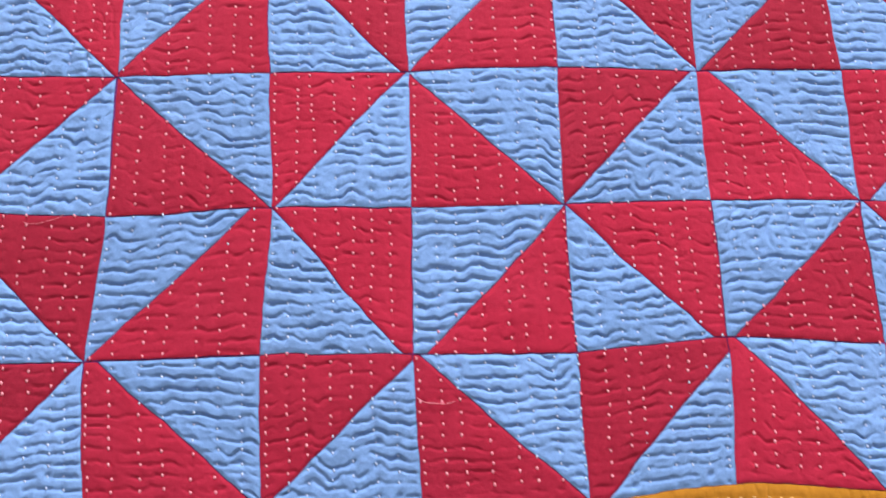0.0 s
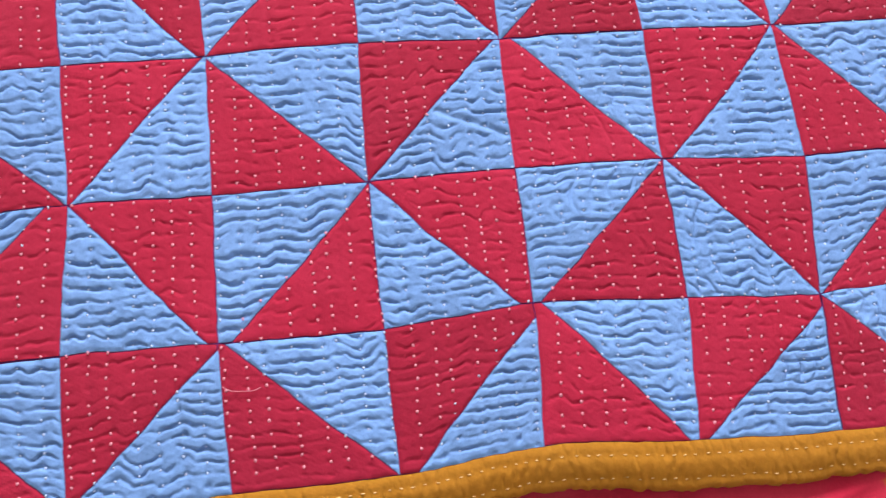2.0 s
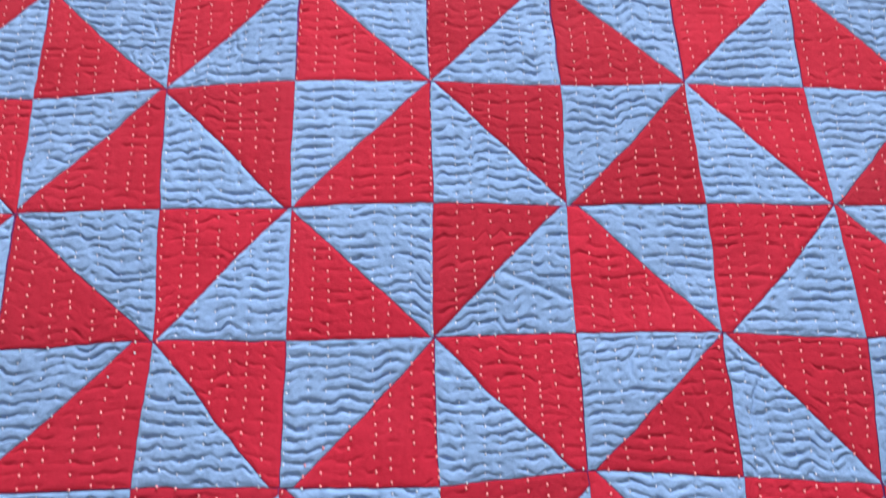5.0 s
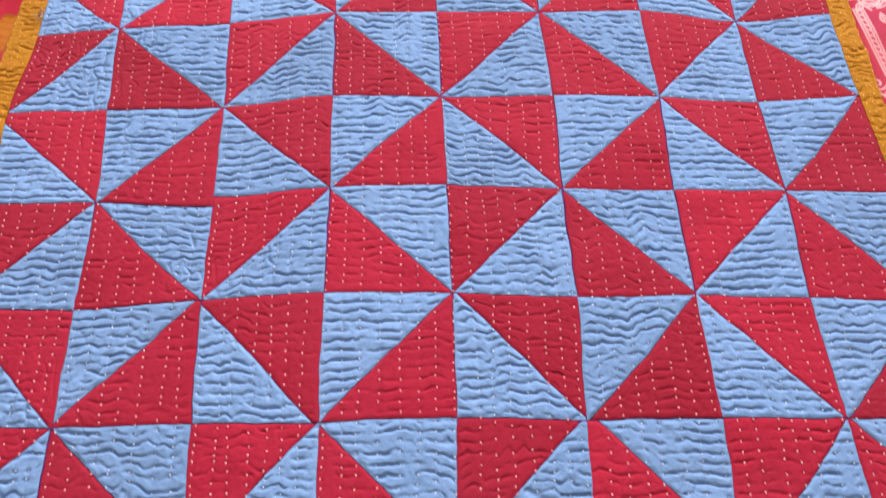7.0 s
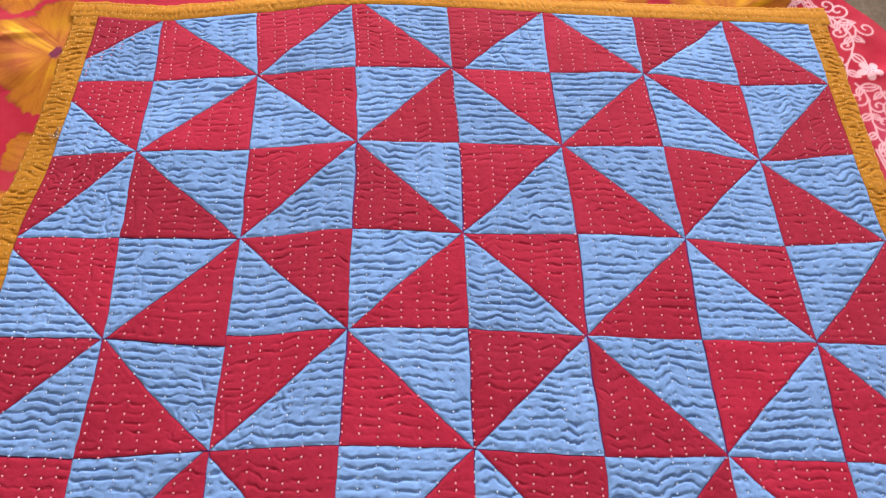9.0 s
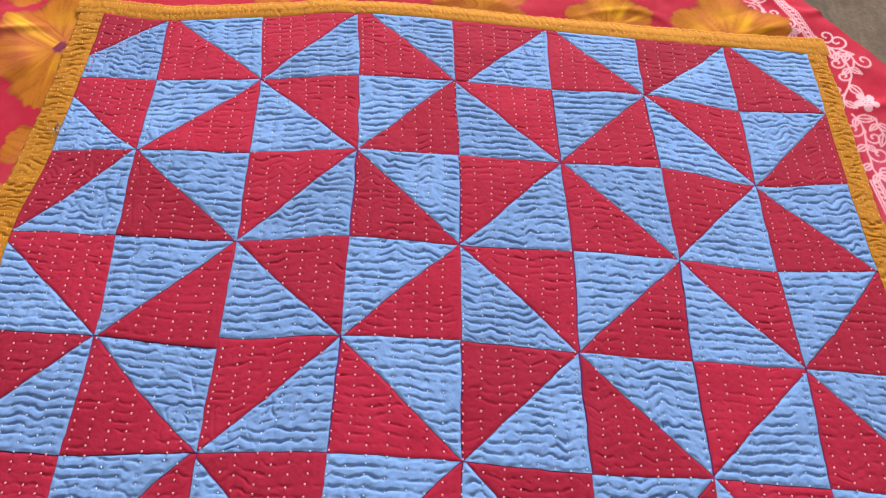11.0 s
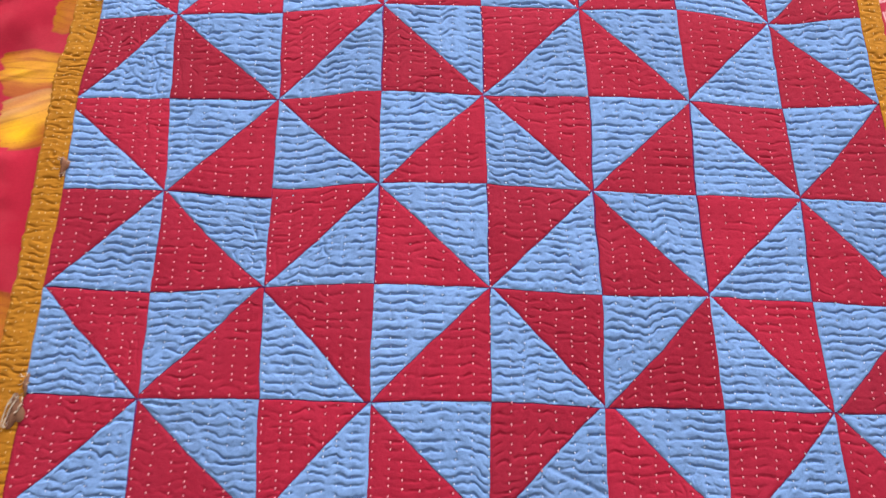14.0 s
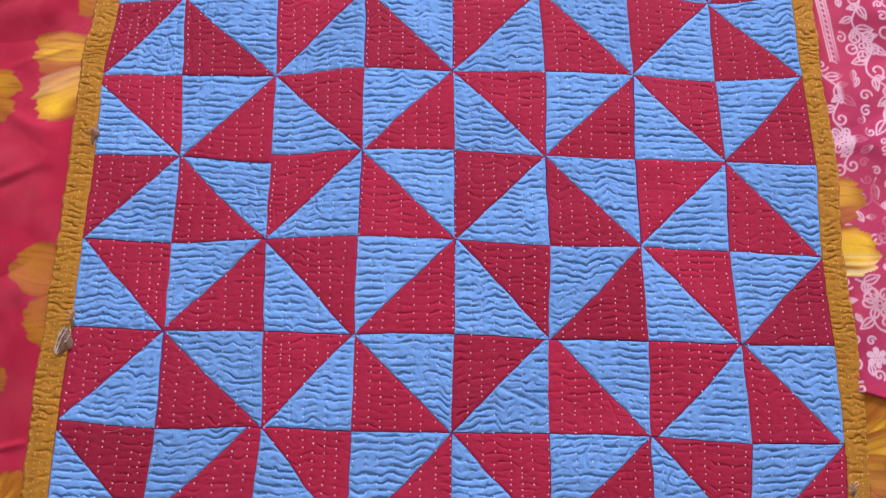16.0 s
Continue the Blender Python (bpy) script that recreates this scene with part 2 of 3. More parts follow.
def pucker(a, b, full):
    """Ripples that the running stitch draws up: narrow valleys from stitch to stitch between rounded ridges, 0..1."""
    ph = phase(a, b)
    ridge = 1 - np.exp(-(np.sin(np.pi * ph) / 0.34) ** 2)
    deep = np.clip(full + 0.75 * vn(a * 6.2, b * 12.0, 4) + 0.60 * vn(a * 14, b * 25, 6), 0.0, 1.4)
    # each stitch pulls a dimple, and its column a faint groove
    c = np.floor(a / NC * COLS).astype(int)
    off = np.minimum.reduce([np.abs(a - column(c + k, b)) for k in (-1, 0, 1)])
    pull = np.exp(-(off / 0.020) ** 2)
    valley = np.maximum((1 - ridge) * deep, 0.62 * pull * np.exp(-(np.sin(np.pi * ph) / 0.42) ** 2))
    # here and there the cloth is drawn up along the rows too
    ph2 = a / (PITCH * 1.7) + 0.5 * vn(a * 2, b * 4, 5) + 0.4 * vn(a * 9, b * 9, 7)
    cross = np.exp(-(np.sin(np.pi * ph2) / 0.26) ** 2) * np.clip(0.3 + 0.9 * vn(a * 11, b * 6, 1), 0, 1.1)
    where = smooth(0.2, 0.65, vn(a * 0.8 + 3.1, b * 0.8, 7) + 0.25 * smooth(7.0, 7.6, a))
    return 1 - np.minimum(np.maximum(valley, 0.85 * cross * where), 1.05) - 0.16 * np.exp(-(off / 0.030) ** 2)


def ripple(a, b, full):
    fine = 0.08 * vn(a * 40, b * 40, 5) + 0.13 * vn(a * 17, b * 19, 7)
    return pucker(a, b, full) - 0.75 + fine


BLUE_RIPPLE, RED_RIPPLE = (0.0029, 0.54), (0.0012, 0.24)      # height in metres, how full the valleys are


def relief(a, b, d, kind):
    """The cloth's height over the padding, d metres from the nearest seam."""
    hold = 1 - np.exp(-(d / 0.0022) ** 2)
    z = hold * (kind[0] * ripple(a, b, kind[1]) - 0.0001) - 0.0004 * np.exp(-(d / 0.0014) ** 2)
    return z + hold * crease(a, b, (4.50, 6.53), (5.0, 6.76), 0.0016, 0.022)


def drape(a, b):
    """Slow unevenness of the padding."""
    return 0.0011 * vn(a * 1.1, b * 1.3, 3) + 0.0007 * vn(a * 3.1, b * 3.3, 2)


def gap_to(px, py, poly):
    d = np.full(px.shape, 9.0)
    for (ax, ay), (bx, by) in zip(poly, poly[1:] + poly[:1]):
        ex, ey = bx - ax, by - ay
        if ex * ex + ey * ey < 1e-10:
            continue
        t = np.clip(((px - ax) * ex + (py - ay) * ey) / (ex * ex + ey * ey), 0, 1)
        d = np.minimum(d, np.hypot(px - ax - t * ex, py - ay - t * ey))
    return d


def crease(a, b, p, q, depth, wide):
    ex, ey = q[0] - p[0], q[1] - p[1]
    t = np.clip(((a - p[0]) * ex + (b - p[1]) * ey) / (ex * ex + ey * ey), 0, 1)
    d = np.hypot(a - p[0] - t * ex, b - p[1] - t * ey)
    return -depth * np.exp(-(d / wide) ** 2)


quilt = tagged(new("quilt"), "hand-stitched red and blue pinwheel patchwork quilt with ochre border", "quilt")
LEN = 88
INSET = 1 - 0.00040 / 0.0366
rng = random.Random(5)


def triangle_rows(n):
    faces = []
    start = [k * (k + 1) // 2 for k in range(n + 2)]
    for k in range(n):
        for m in range(k + 1):
            faces.append((start[k] + m, start[k + 1] + m, start[k + 1] + m + 1))
            if m < k:
                faces.append((start[k] + m, start[k + 1] + m + 1, start[k] + m + 1))
    return np.array(faces)


TRI = triangle_rows(LEN)
ROW_K = np.concatenate([np.full(k + 1, k) for k in range(LEN + 1)])
ROW_M = np.concatenate([np.arange(k + 1) for k in range(LEN + 1)])


def patch(corner, rim, material, kind, flip):
    """A cloth patch: from its square corner out to the far rim, a line of points in patch units."""
    rim = np.array(rim)
    seg = np.hypot(*(rim[1:] - rim[:-1]).T)
    at = np.concatenate([[0], np.cumsum(seg)]) / seg.sum()
    at[1:-1] = np.round(at[1:-1] * LEN) / LEN
    s = np.where(ROW_K > 0, ROW_M / np.maximum(ROW_K, 1), 0)
    ra, rb = np.interp(s, at, rim[:, 0]), np.interp(s, at, rim[:, 1])
    r = ROW_K / LEN
    a, b = corner[0] + r * (ra - corner[0]), corner[1] + r * (rb - corner[1])
    # each patch stops a hair short of its seams
    mid = rim[len(rim) // 2] * 0.5 + rim[(len(rim) - 1) // 2] * 0.5
    ca, cb = corner[0] + 0.586 * (mid[0] - corner[0]), corner[1] + 0.586 * (mid[1] - corner[1])
    d = gap_to(a, b, [tuple(corner)] + [tuple(p) for p in rim]) * S
    x, y = lay(ca + INSET * (a - ca), cb + INSET * (b - cb))
    z = swell(x) + drape(a, b) + relief(a, b, d, kind)
    f = TRI[:, ::-1] if flip else TRI
    return thing_mesh("patch", np.stack([x, y, z], 1), f, material, quilt, "red cotton patch" if material is RED else "blue cotton patch")


# where a cut misses its seam crossing by far: patch column and row, and by how much at its two ends (minus: on the far patch's side)
MISSED = {(6, 6): (0, 0.07), (2, 5): (0.04, 0.05), (1, 5): (-0.04, -0.03), (1, 7): (-0.13, 0), (0, 0): (0, -0.33), (0, 1): (0.27, 0), (0, 3): (0.12, 0), (0, 7): (0.09, 0), (1, 0): (-0.12, 0),
          (3, 0): (-0.13, 0), (5, 0): (-0.09, 0), (7, 0): (-0.07, 0), (4, 0): (0, 0.12), (6, 0): (0, 0.04), (5, 6): (-0.08, 0),
          (4, 7): (0, 0.08), (4, 8): (0.10, 0.13), (2, 8): (0.04, 0), (6, 8): (0.08, 0.06), (5, 8): (-0.05, 0.05), (2, 7): (0, 0.06),
          (3, 7): (0, 0.09), (5, 7): (0, 0.05), (1, 8): (-0.07, 0), (3, 8): (-0.04, 0), (4, 6): (-0.04, 0)}
# two rows that meet out of step: (square, crossing) where the square's own corner lies
STEPPED = {((2, 3), (2, 4)): (2, 3.90), ((2, 4), (2, 4)): (2, 3.90)}
for j in range(NR):
    for i in range(NC):
        miss = MISSED.get((i, j)) or (rng.uniform(-0.02, 0.02), rng.uniform(-0.02, 0.02))
        rising = (i + j) % 2 == 0            # the cut runs from near-left to far-right
        odd = (j % 2 == 0)
        if rising:
            hub1, hub2, up, down = (i + 1, j), (i, j + 1), (i, j), (i + 1, j + 1)
        else:
            hub1, hub2, up, down = (i, j), (i + 1, j + 1), (i + 1, j), (i, j + 1)
        hub1, hub2, up, down = (STEPPED.get(((i, j), q), q) for q in (hub1, hub2, up, down))
        ends = []
        for hub, k in zip((hub1, hub2), miss):   # the cut misses the crossing a little, to one side or the other
            to = up if k < 0 else down
            ends.append((tuple(h + abs(k) * (t - h) for h, t in zip(hub, to)), k < 0))
        rims = []
        for side in (True, False):
            rim = [ends[0][0], ends[1][0]]
            if ends[0][1] != side:
                rim = [hub1] + rim
            if ends[1][1] != side:
                rim = rim + [hub2]
            rims.append(rim)
        up_red = (rising and odd) or (not rising and not odd)
        for rim, corner, red, flip in ((rims[0], up, up_red, rising), (rims[1], down, not up_red, not rising)):
            patch(corner, rim, RED if red else BLUE, RED_RIPPLE if red else BLUE_RIPPLE, flip)

# the padded underside, just below the patches; its violet stands in for seam shade
aa, bb = np.meshgrid(np.linspace(0, NC, 49), np.linspace(0, NR, 55), indexing="ij")
xx, yy = lay(aa, bb)
zz = swell(xx) + drape(aa, bb) - 0.0035
thing_mesh("backing", np.stack([xx.ravel(), yy.ravel(), zz.ravel()], 1), grid_faces(49, 55)[:, ::-1], BACKING, quilt)

# ---- the ochre border ----
SHEET_Z = -0.0105
WIDE = {"near": 0.036, "far": 0.033, "left": 0.036, "right": 0.031}


def border(side):
    n, m = (1100, 16)
    w = np.linspace(0, 1, m)
    if side in ("left", "right"):
        b = np.linspace(0, NR, n)
        x, y = lay(np.full(n, 0.0 if side == "left" else NC), b)
        nx, ny, run = (-1.0 if side == "left" else 1.0), 0.0, b
    else:
        a = np.linspace(-0.30, NC + 0.26, n)
        x, y = lay(np.clip(a, 0, NC), np.full(n, NR if side == "near" else 0.0))
        x = x + (a - np.clip(a, 0, NC)) * S
        nx, ny, run = 0.0, (-1.0 if side == "near" else 1.0), a
    wide = WIDE[side] * (1 + 0.10 * vn(run * 1.2, 0 * run, 4) + 0.05 * vn(run * 7, 0 * run, 2) + 0.03 * vn(run * 26, 0 * run, 5))
    W, R = np.meshgrid(w, run)
    X = x[:, None] + nx * W * wide[:, None]
    Y = y[:, None] + ny * W * wide[:, None]
    gather = 1.0 if nx else 0.65
    ph = R / (PITCH * 1.05) + 0.7 * vn(R * 3, W * 1.6, 1) + 0.45 * vn(R * 9, W * 4, 6) + 0.25 * vn(R * 21, W * 7, 2)
    rip = 1 - np.exp(-(np.sin(np.pi * ph) / 0.34) ** 2) * np.clip(0.55 + 0.9 * vn(R * 8, W * 2.5, 5) + 0.4 * vn(R * 23, W * 5, 3), 0.0, 1.4)
    hold = np.sin(np.pi * np.clip(W * 0.93 + 0.04, 0, 1)) ** 0.6
    rows = np.exp(-((W - 0.27) / 0.07) ** 2) + np.exp(-((W - 0.76) / 0.07) ** 2)
    ia, ib = (np.full(n, 0.0 if side == "left" else NC), run) if nx else (np.clip(run, 0, NC), np.full(n, NR if side == "near" else 0.0))
    top = swell(np.clip(X, 0, 1)) + 0.0005 * hold + drape(ia, ib)[:, None] * (1 - W) - 0.0004 * np.exp(-(W / 0.06) ** 2)
    edge = np.sqrt(np.clip(1 - np.clip((W - 0.86) / 0.14, 0, 1) ** 2, 0, 1))
    Z = SHEET_Z + (top - SHEET_Z) * (0.10 + 0.90 * edge) * (1 - 0.30 * smooth(0.3, 1.0, W))
    Z += hold * (0.0019 * gather * (rip - 0.8) - 0.0007 * rows + 0.0007 * vn(R * 2, W, 3))
    Z += 0.0004 * vn(R * 40, W * 7, 6) * hold
    f = grid_faces(n, m)
    if side in ("left", "far"):
        f = f[:, ::-1]
    ob = thing_mesh("border", np.stack([X.ravel(), Y.ravel(), Z.ravel()], 1), f, OCHRE, quilt,
                    "ochre cotton border strip, puckered by rows of stitches")
    return X, Y, Z, w, run


EDGES = {s: border(s) for s in ("left", "right", "near", "far")}

# ---- running stitches ----
def bead():
    """One stitch: a short rounded thread lying on the cloth, along y, a metre long to scale."""
    v, rings = [], ((-0.5, 0.25), (-0.25, 0.95), (0.25, 0.95), (0.5, 0.25))
    for t, r in rings:
        for k in range(5):
            g = 2 * math.pi * k / 5 + 0.3
            v.append((r * 0.5 * math.cos(g), t, r * 0.5 * math.sin(g)))
    f = []
    for q in range(3):
        for k in range(5):
            f.append((q * 5 + k, q * 5 + (k + 1) % 5, q * 5 + 5 + (k + 1) % 5, q * 5 + 5 + k))
    return np.array(v), np.array(f)


BEAD_V, BEAD_F = bead()


def stitches(rows, label, material):
    """rows: x, y, z, heading, length, width of each stitch; all in one mesh."""
    rows = np.array(rows)
    c, s = np.cos(rows[:, 3]), np.sin(rows[:, 3])
    lx = BEAD_V[None, :, 0] * rows[:, 5:6]
    ly = BEAD_V[None, :, 1] * rows[:, 4:5]
    lz = BEAD_V[None, :, 2] * rows[:, 5:6] * 0.5
    v = np.stack([rows[:, 0:1] + lx * c[:, None] - ly * s[:, None], rows[:, 1:2] + lx * s[:, None] + ly * c[:, None], rows[:, 2:3] + lz], 2)
    f = BEAD_F[None] + (np.arange(len(rows)) * len(BEAD_V))[:, None, None]
    ob = thing_mesh("stitching", v.reshape(-1, 3), f.reshape(-1, 4), material, quilt, label)
    return tagged(ob, kind="stuff")


def on_red(a, b):
    i, j = min(int(a), NC - 1), min(int(b), NR - 1)
    u, v, rising = a - i, b - j, (i + j) % 2 == 0
    upper = u + v < 1 if rising else u > v
    return upper == (rising == (j % 2 == 0))


rs = np.random.RandomState(11)
rows, blue_rows = [], []
fine_b = np.linspace(0.0, NR, 3600)
for c in range(COLS):
    # one stitch in each valley that the column crosses
    ph = phase(column(c, fine_b), fine_b)
    b = np.interp(np.arange(math.ceil(ph[0]), math.floor(ph[-1])), np.maximum.accumulate(ph), fine_b) + 0.0
    b = b + rs.uniform(-0.008, 0.008, len(b))
    b = b[(b > 0.04) & (b < NR - 0.04) & (rs.rand(len(b)) > 0.02)]
    a = column(c, b) + rs.uniform(-0.006, 0.006, len(b))
    x, y = lay(a, b)
    u, v = a % 1, b % 1
    rising = (np.floor(a) + np.floor(b)) % 2 == 0
    cut = np.where(rising, np.abs(u + v - 1), np.abs(u - v)) * 0.707
    d = np.minimum.reduce([u, 1 - u, v, 1 - v, cut]) * S
    red = np.array([on_red(p, q) for p, q in zip(a, b)])
    z = swell(x) + drape(a, b) + 0.0008 + np.where(red, relief(a, b, d, RED_RIPPLE), relief(a, b, d, BLUE_RIPPLE))
    h = rs.uniform(-0.3, 0.3, len(b))
    for k in range(len(b)):
        row = (x[k], y[k], z[k], h[k], rs.uniform(0.0023, 0.0031), rs.uniform(0.0019, 0.0024))
        (rows if red[k] else blue_rows).append(row if red[k] else row[:4] + (row[4] * 0.85, row[5] * 0.85))
stitches(rows, "rows of small white running stitches over red patches", THREAD)
stitches(blue_rows, "rows of small pale running stitches over blue patches", PALE_THREAD)
rows = []
for side, (X, Y, Z, w, run) in EDGES.items():
    for at in ((0.14, 0.38, 0.62, 0.84) if side in ("left", "right") else (0.27, 0.76)):
        m = int(round(at * (len(w) - 1)))
        step = 11 if side in ("left", "right") else 10
        for k in range(3, len(run) - 3, step):
            k2 = min(max(k + rs.randint(-1, 2), 1), len(run) - 2)
            lie = 0.0 if side in ("left", "right") else math.pi / 2
            rows.append((X[k2, m], Y[k2, m] , Z[k2, m] + 0.0003, lie + rs.uniform(-0.2, 0.2), rs.uniform(0.0020, 0.0032), 0.0011))
stitches(rows, "rows of cream running stitches along the border", CREAM_THREAD)

# ---- the printed sheet under the quilt ----
def steps(*runs):
    """Coordinates that step finely where given: (from, to, step) runs, end to end."""
    out = [np.arange(a, b - 1e-9, s) for a, b, s in runs]
    return np.concatenate(out + [[runs[-1][1]]])


SX = steps((-0.60, -0.22, 0.02), (-0.22, 0.0, 0.0018), (0.0, 0.92, 0.0034), (0.92, 1.02, 0.0017), (1.02, 1.17, 0.0010), (1.17, 1.45, 0.02))
SY = steps((-0.50, -0.10, 0.02), (-0.10, 0.02, 0.0025), (0.02, 0.46, 0.0013), (0.46, 1.24, 0.0016), (1.24, 1.55, 0.02))
GX, GY = np.meshgrid(SX, SY, indexing="ij")
PINK, PALE, WHITE = np.array((0.37, 0.014, 0.040)), np.array((0.42, 0.042, 0.118)), np.array((0.70, 0.42, 0.50))
ORANGE, DEEP, YELLOW, CREAM = np.array((0.38, 0.125, 0.010)), np.array((0.22, 0.05, 0.008)), np.array((0.74, 0.42, 0.015)), np.array((0.80, 0.60, 0.24))

ink = np.zeros(GX.shape)


def stroke(pts, width):
    """A printed white line through the points, with soft edges."""
    pts = np.array(pts, float)
    pad = width * 1.5 + 0.001
    i0, i1 = np.searchsorted(SX, (pts[:, 0].min() - pad, pts[:, 0].max() + pad))
    j0, j1 = np.searchsorted(SY, (pts[:, 1].min() - pad, pts[:, 1].max() + pad))
    if i1 <= i0 or j1 <= j0:
        return
    x, y = GX[i0:i1, j0:j1], GY[i0:i1, j0:j1]
    d = np.full(x.shape, 9.0)
    for (ax, ay), (bx, by) in zip(pts[:-1], pts[1:]):
        ex, ey = bx - ax, by - ay
        t = np.clip(((x - ax) * ex + (y - ay) * ey) / (ex * ex + ey * ey + 1e-12), 0, 1)
        d = np.minimum(d, np.hypot(x - ax - t * ex, y - ay - t * ey))
    ink[i0:i1, j0:j1] = np.maximum(ink[i0:i1, j0:j1], 1 - smooth(width * 0.35, width * 0.35 + 0.0012, d))


def curl(x, y, r, ang, hand=1):
    t = np.linspace(0, 1, 22)
    g = ang + hand * t * 7.2
    rr = r * (1 - 0.8 * t)
    cx, cy = x + r * math.cos(ang + math.pi), y + r * math.sin(ang + math.pi)
    stroke(np.stack([cx + rr * np.cos(g), cy + rr * np.sin(g)], 1), 0.0022)


def leaf(x, y, size, ang):
    t = np.linspace(0, 1, 9)
    for s in (-1, 1):
        w = s * size * 0.24 * np.sin(np.pi * t ** 0.8)
        lx = t * size
        stroke(np.stack([x + lx * math.cos(ang) - w * math.sin(ang), y + lx * math.sin(ang) + w * math.cos(ang)], 1), 0.0018)
    stroke([(x, y), (x + 0.75 * size * math.cos(ang), y + 0.75 * size * math.sin(ang))], 0.0020)


def bloom(x, y, r, turn=0.0, petals=6):
    for k in range(petals):
        g = turn + 2 * math.pi * k / petals
        p = [(x + q * r * math.cos(g), y + q * r * math.sin(g)) for q in (0.34, 0.62, 0.78)]
        if r < 0.0155:
            stroke(p[:2], r * 0.30)
            stroke(p[1:], r * (0.95 if petals < 6 else 0.78))
            continue
        # larger blossoms are drawn in outline
        t = np.linspace(0, 2 * math.pi, 13)
        u, w = r * (0.64 + 0.33 * np.cos(t)), r * (0.30 if petals < 6 else 0.25) * np.sin(t)
        stroke(np.stack([x + u * math.cos(g) - w * math.sin(g), y + u * math.sin(g) + w * math.cos(g)], 1), 0.0026)
        stroke(p[:2], 0.0020)
    stroke([(x + 0.16 * r * math.cos(q), y + 0.16 * r * math.sin(q)) for q in np.linspace(0, 6.3, 10)], 0.002)


def vine(pts, seed, wave=0.010):
    """A scrolling stem with leaves and curls to either hand."""
    r = random.Random(seed)
    pts = np.array(pts, float)
    seg = np.hypot(*(pts[1:] - pts[:-1]).T)
    at = np.concatenate([[0], np.cumsum(seg)])
    s = np.arange(0, at[-1], 0.004)
    x, y = np.interp(s, at, pts[:, 0]), np.interp(s, at, pts[:, 1])
    dx, dy = np.gradient(x), np.gradient(y)
    n = np.hypot(dx, dy) + 1e-9
    sway = wave * np.sin(s / 0.075 * 2 * np.pi + seed)
    x, y = x - dy / n * sway, y + dx / n * sway
    stroke(np.stack([x, y], 1), 0.0020)
    hand = 1
    for k in range(2, len(s) - 1, 4):
        g = math.atan2(y[k] - y[k - 1], x[k] - x[k - 1])
        what = r.random()
        if what < 0.45:
            curl(x[k], y[k], r.uniform(0.009, 0.015), g + hand * 1.5 + math.pi, hand)
        else:
            leaf(x[k], y[k], r.uniform(0.018, 0.028), g + hand * r.uniform(0.6, 1.0))
            if r.random() < 0.5:
                leaf(x[k], y[k], 0.016, g - hand * 0.9)
        hand = -hand


def ladder(p, q, wide):
    """Two fine lines with slanting ticks between them."""
    p, q = np.array(p), np.array(q)
    d = (q - p) / np.linalg.norm(q - p)
    n = np.array((-d[1], d[0]))
    for o in (0, 0.35, 1.0, 1.35):
        stroke([p + n * wide * o, q + n * wide * o], 0.0016)
    for s in np.arange(0, np.linalg.norm(q - p), 0.0085):
        stroke([p + d * s + n * wide * 0.42, p + d * (s + 0.004) + n * wide * 0.92], 0.0020)


ladder((1.030, 0.885), (1.044, 0.775), 0.009)
ladder((0.966, 1.222), (1.013, 1.105), 0.011)
vine([(1.072, 0.93), (1.10, 0.78), (1.135, 0.62), (1.15, 0.50)], 3)
vine([(1.125, 0.95), (1.15, 0.80), (1.165, 0.70)], 8)
vine([(1.037, 0.76), (1.048, 0.70), (1.058, 0.61)], 5)
vine([(1.085, 0.60), (1.105, 0.52), (1.125, 0.42)], 9)
vine([(1.05, 0.46), (1.075, 0.40), (1.11, 0.33)], 12)
vine([(1.016, 1.137), (1.034, 1.120), (1.043, 1.104), (1.047, 1.085), (1.050, 1.062), (1.044, 1.042), (1.030, 1.024), (1.024, 1.005)], 21, 0.002)
vine([(1.034, 1.118), (1.050, 1.110), (1.060, 1.092), (1.058, 1.076)], 25, 0.002)
vine([(1.032, 0.992), (1.042, 0.980), (1.048, 0.965), (1.042, 0.948), (1.036, 0.930), (1.040, 0.905), (1.055, 0.880)], 27, 0.003)
vine([(1.066, 0.985), (1.070, 0.955), (1.082, 0.925), (1.078, 0.890)], 29, 0.004)
vine([(0.925, 1.205), (0.945, 1.195), (0.958, 1.172), (0.972, 1.150), (0.985, 1.135)], 31, 0.003)
vine([(1.055, 0.135), (1.085, 0.09), (1.10, 0.03)], 14)
vine([(0.93, 1.16), (0.965, 1.135), (0.985, 1.118)], 17)
vine([(0.93, 1.21), (0.955, 1.17)], 19)


def scatter(x0, x1, y0, y1, tries, seed):
    """Small curls and leaves wherever the print has room for them."""
    r = random.Random(seed)
    for _ in range(tries):
        x, y = r.uniform(x0, x1), r.uniform(y0, y1)
        i0, i1 = np.searchsorted(SX, (x - 0.008, x + 0.008))
        j0, j1 = np.searchsorted(SY, (y - 0.008, y + 0.008))
        if i1 <= i0 or j1 <= j0 or ink[i0:i1, j0:j1].max() > 0.4:
            continue
        if r.random() < 0.6:
            curl(x, y, r.uniform(0.006, 0.010), r.uniform(0, 6.28), r.choice((-1, 1)))
        else:
            leaf(x, y, r.uniform(0.012, 0.018), r.uniform(0, 6.28))


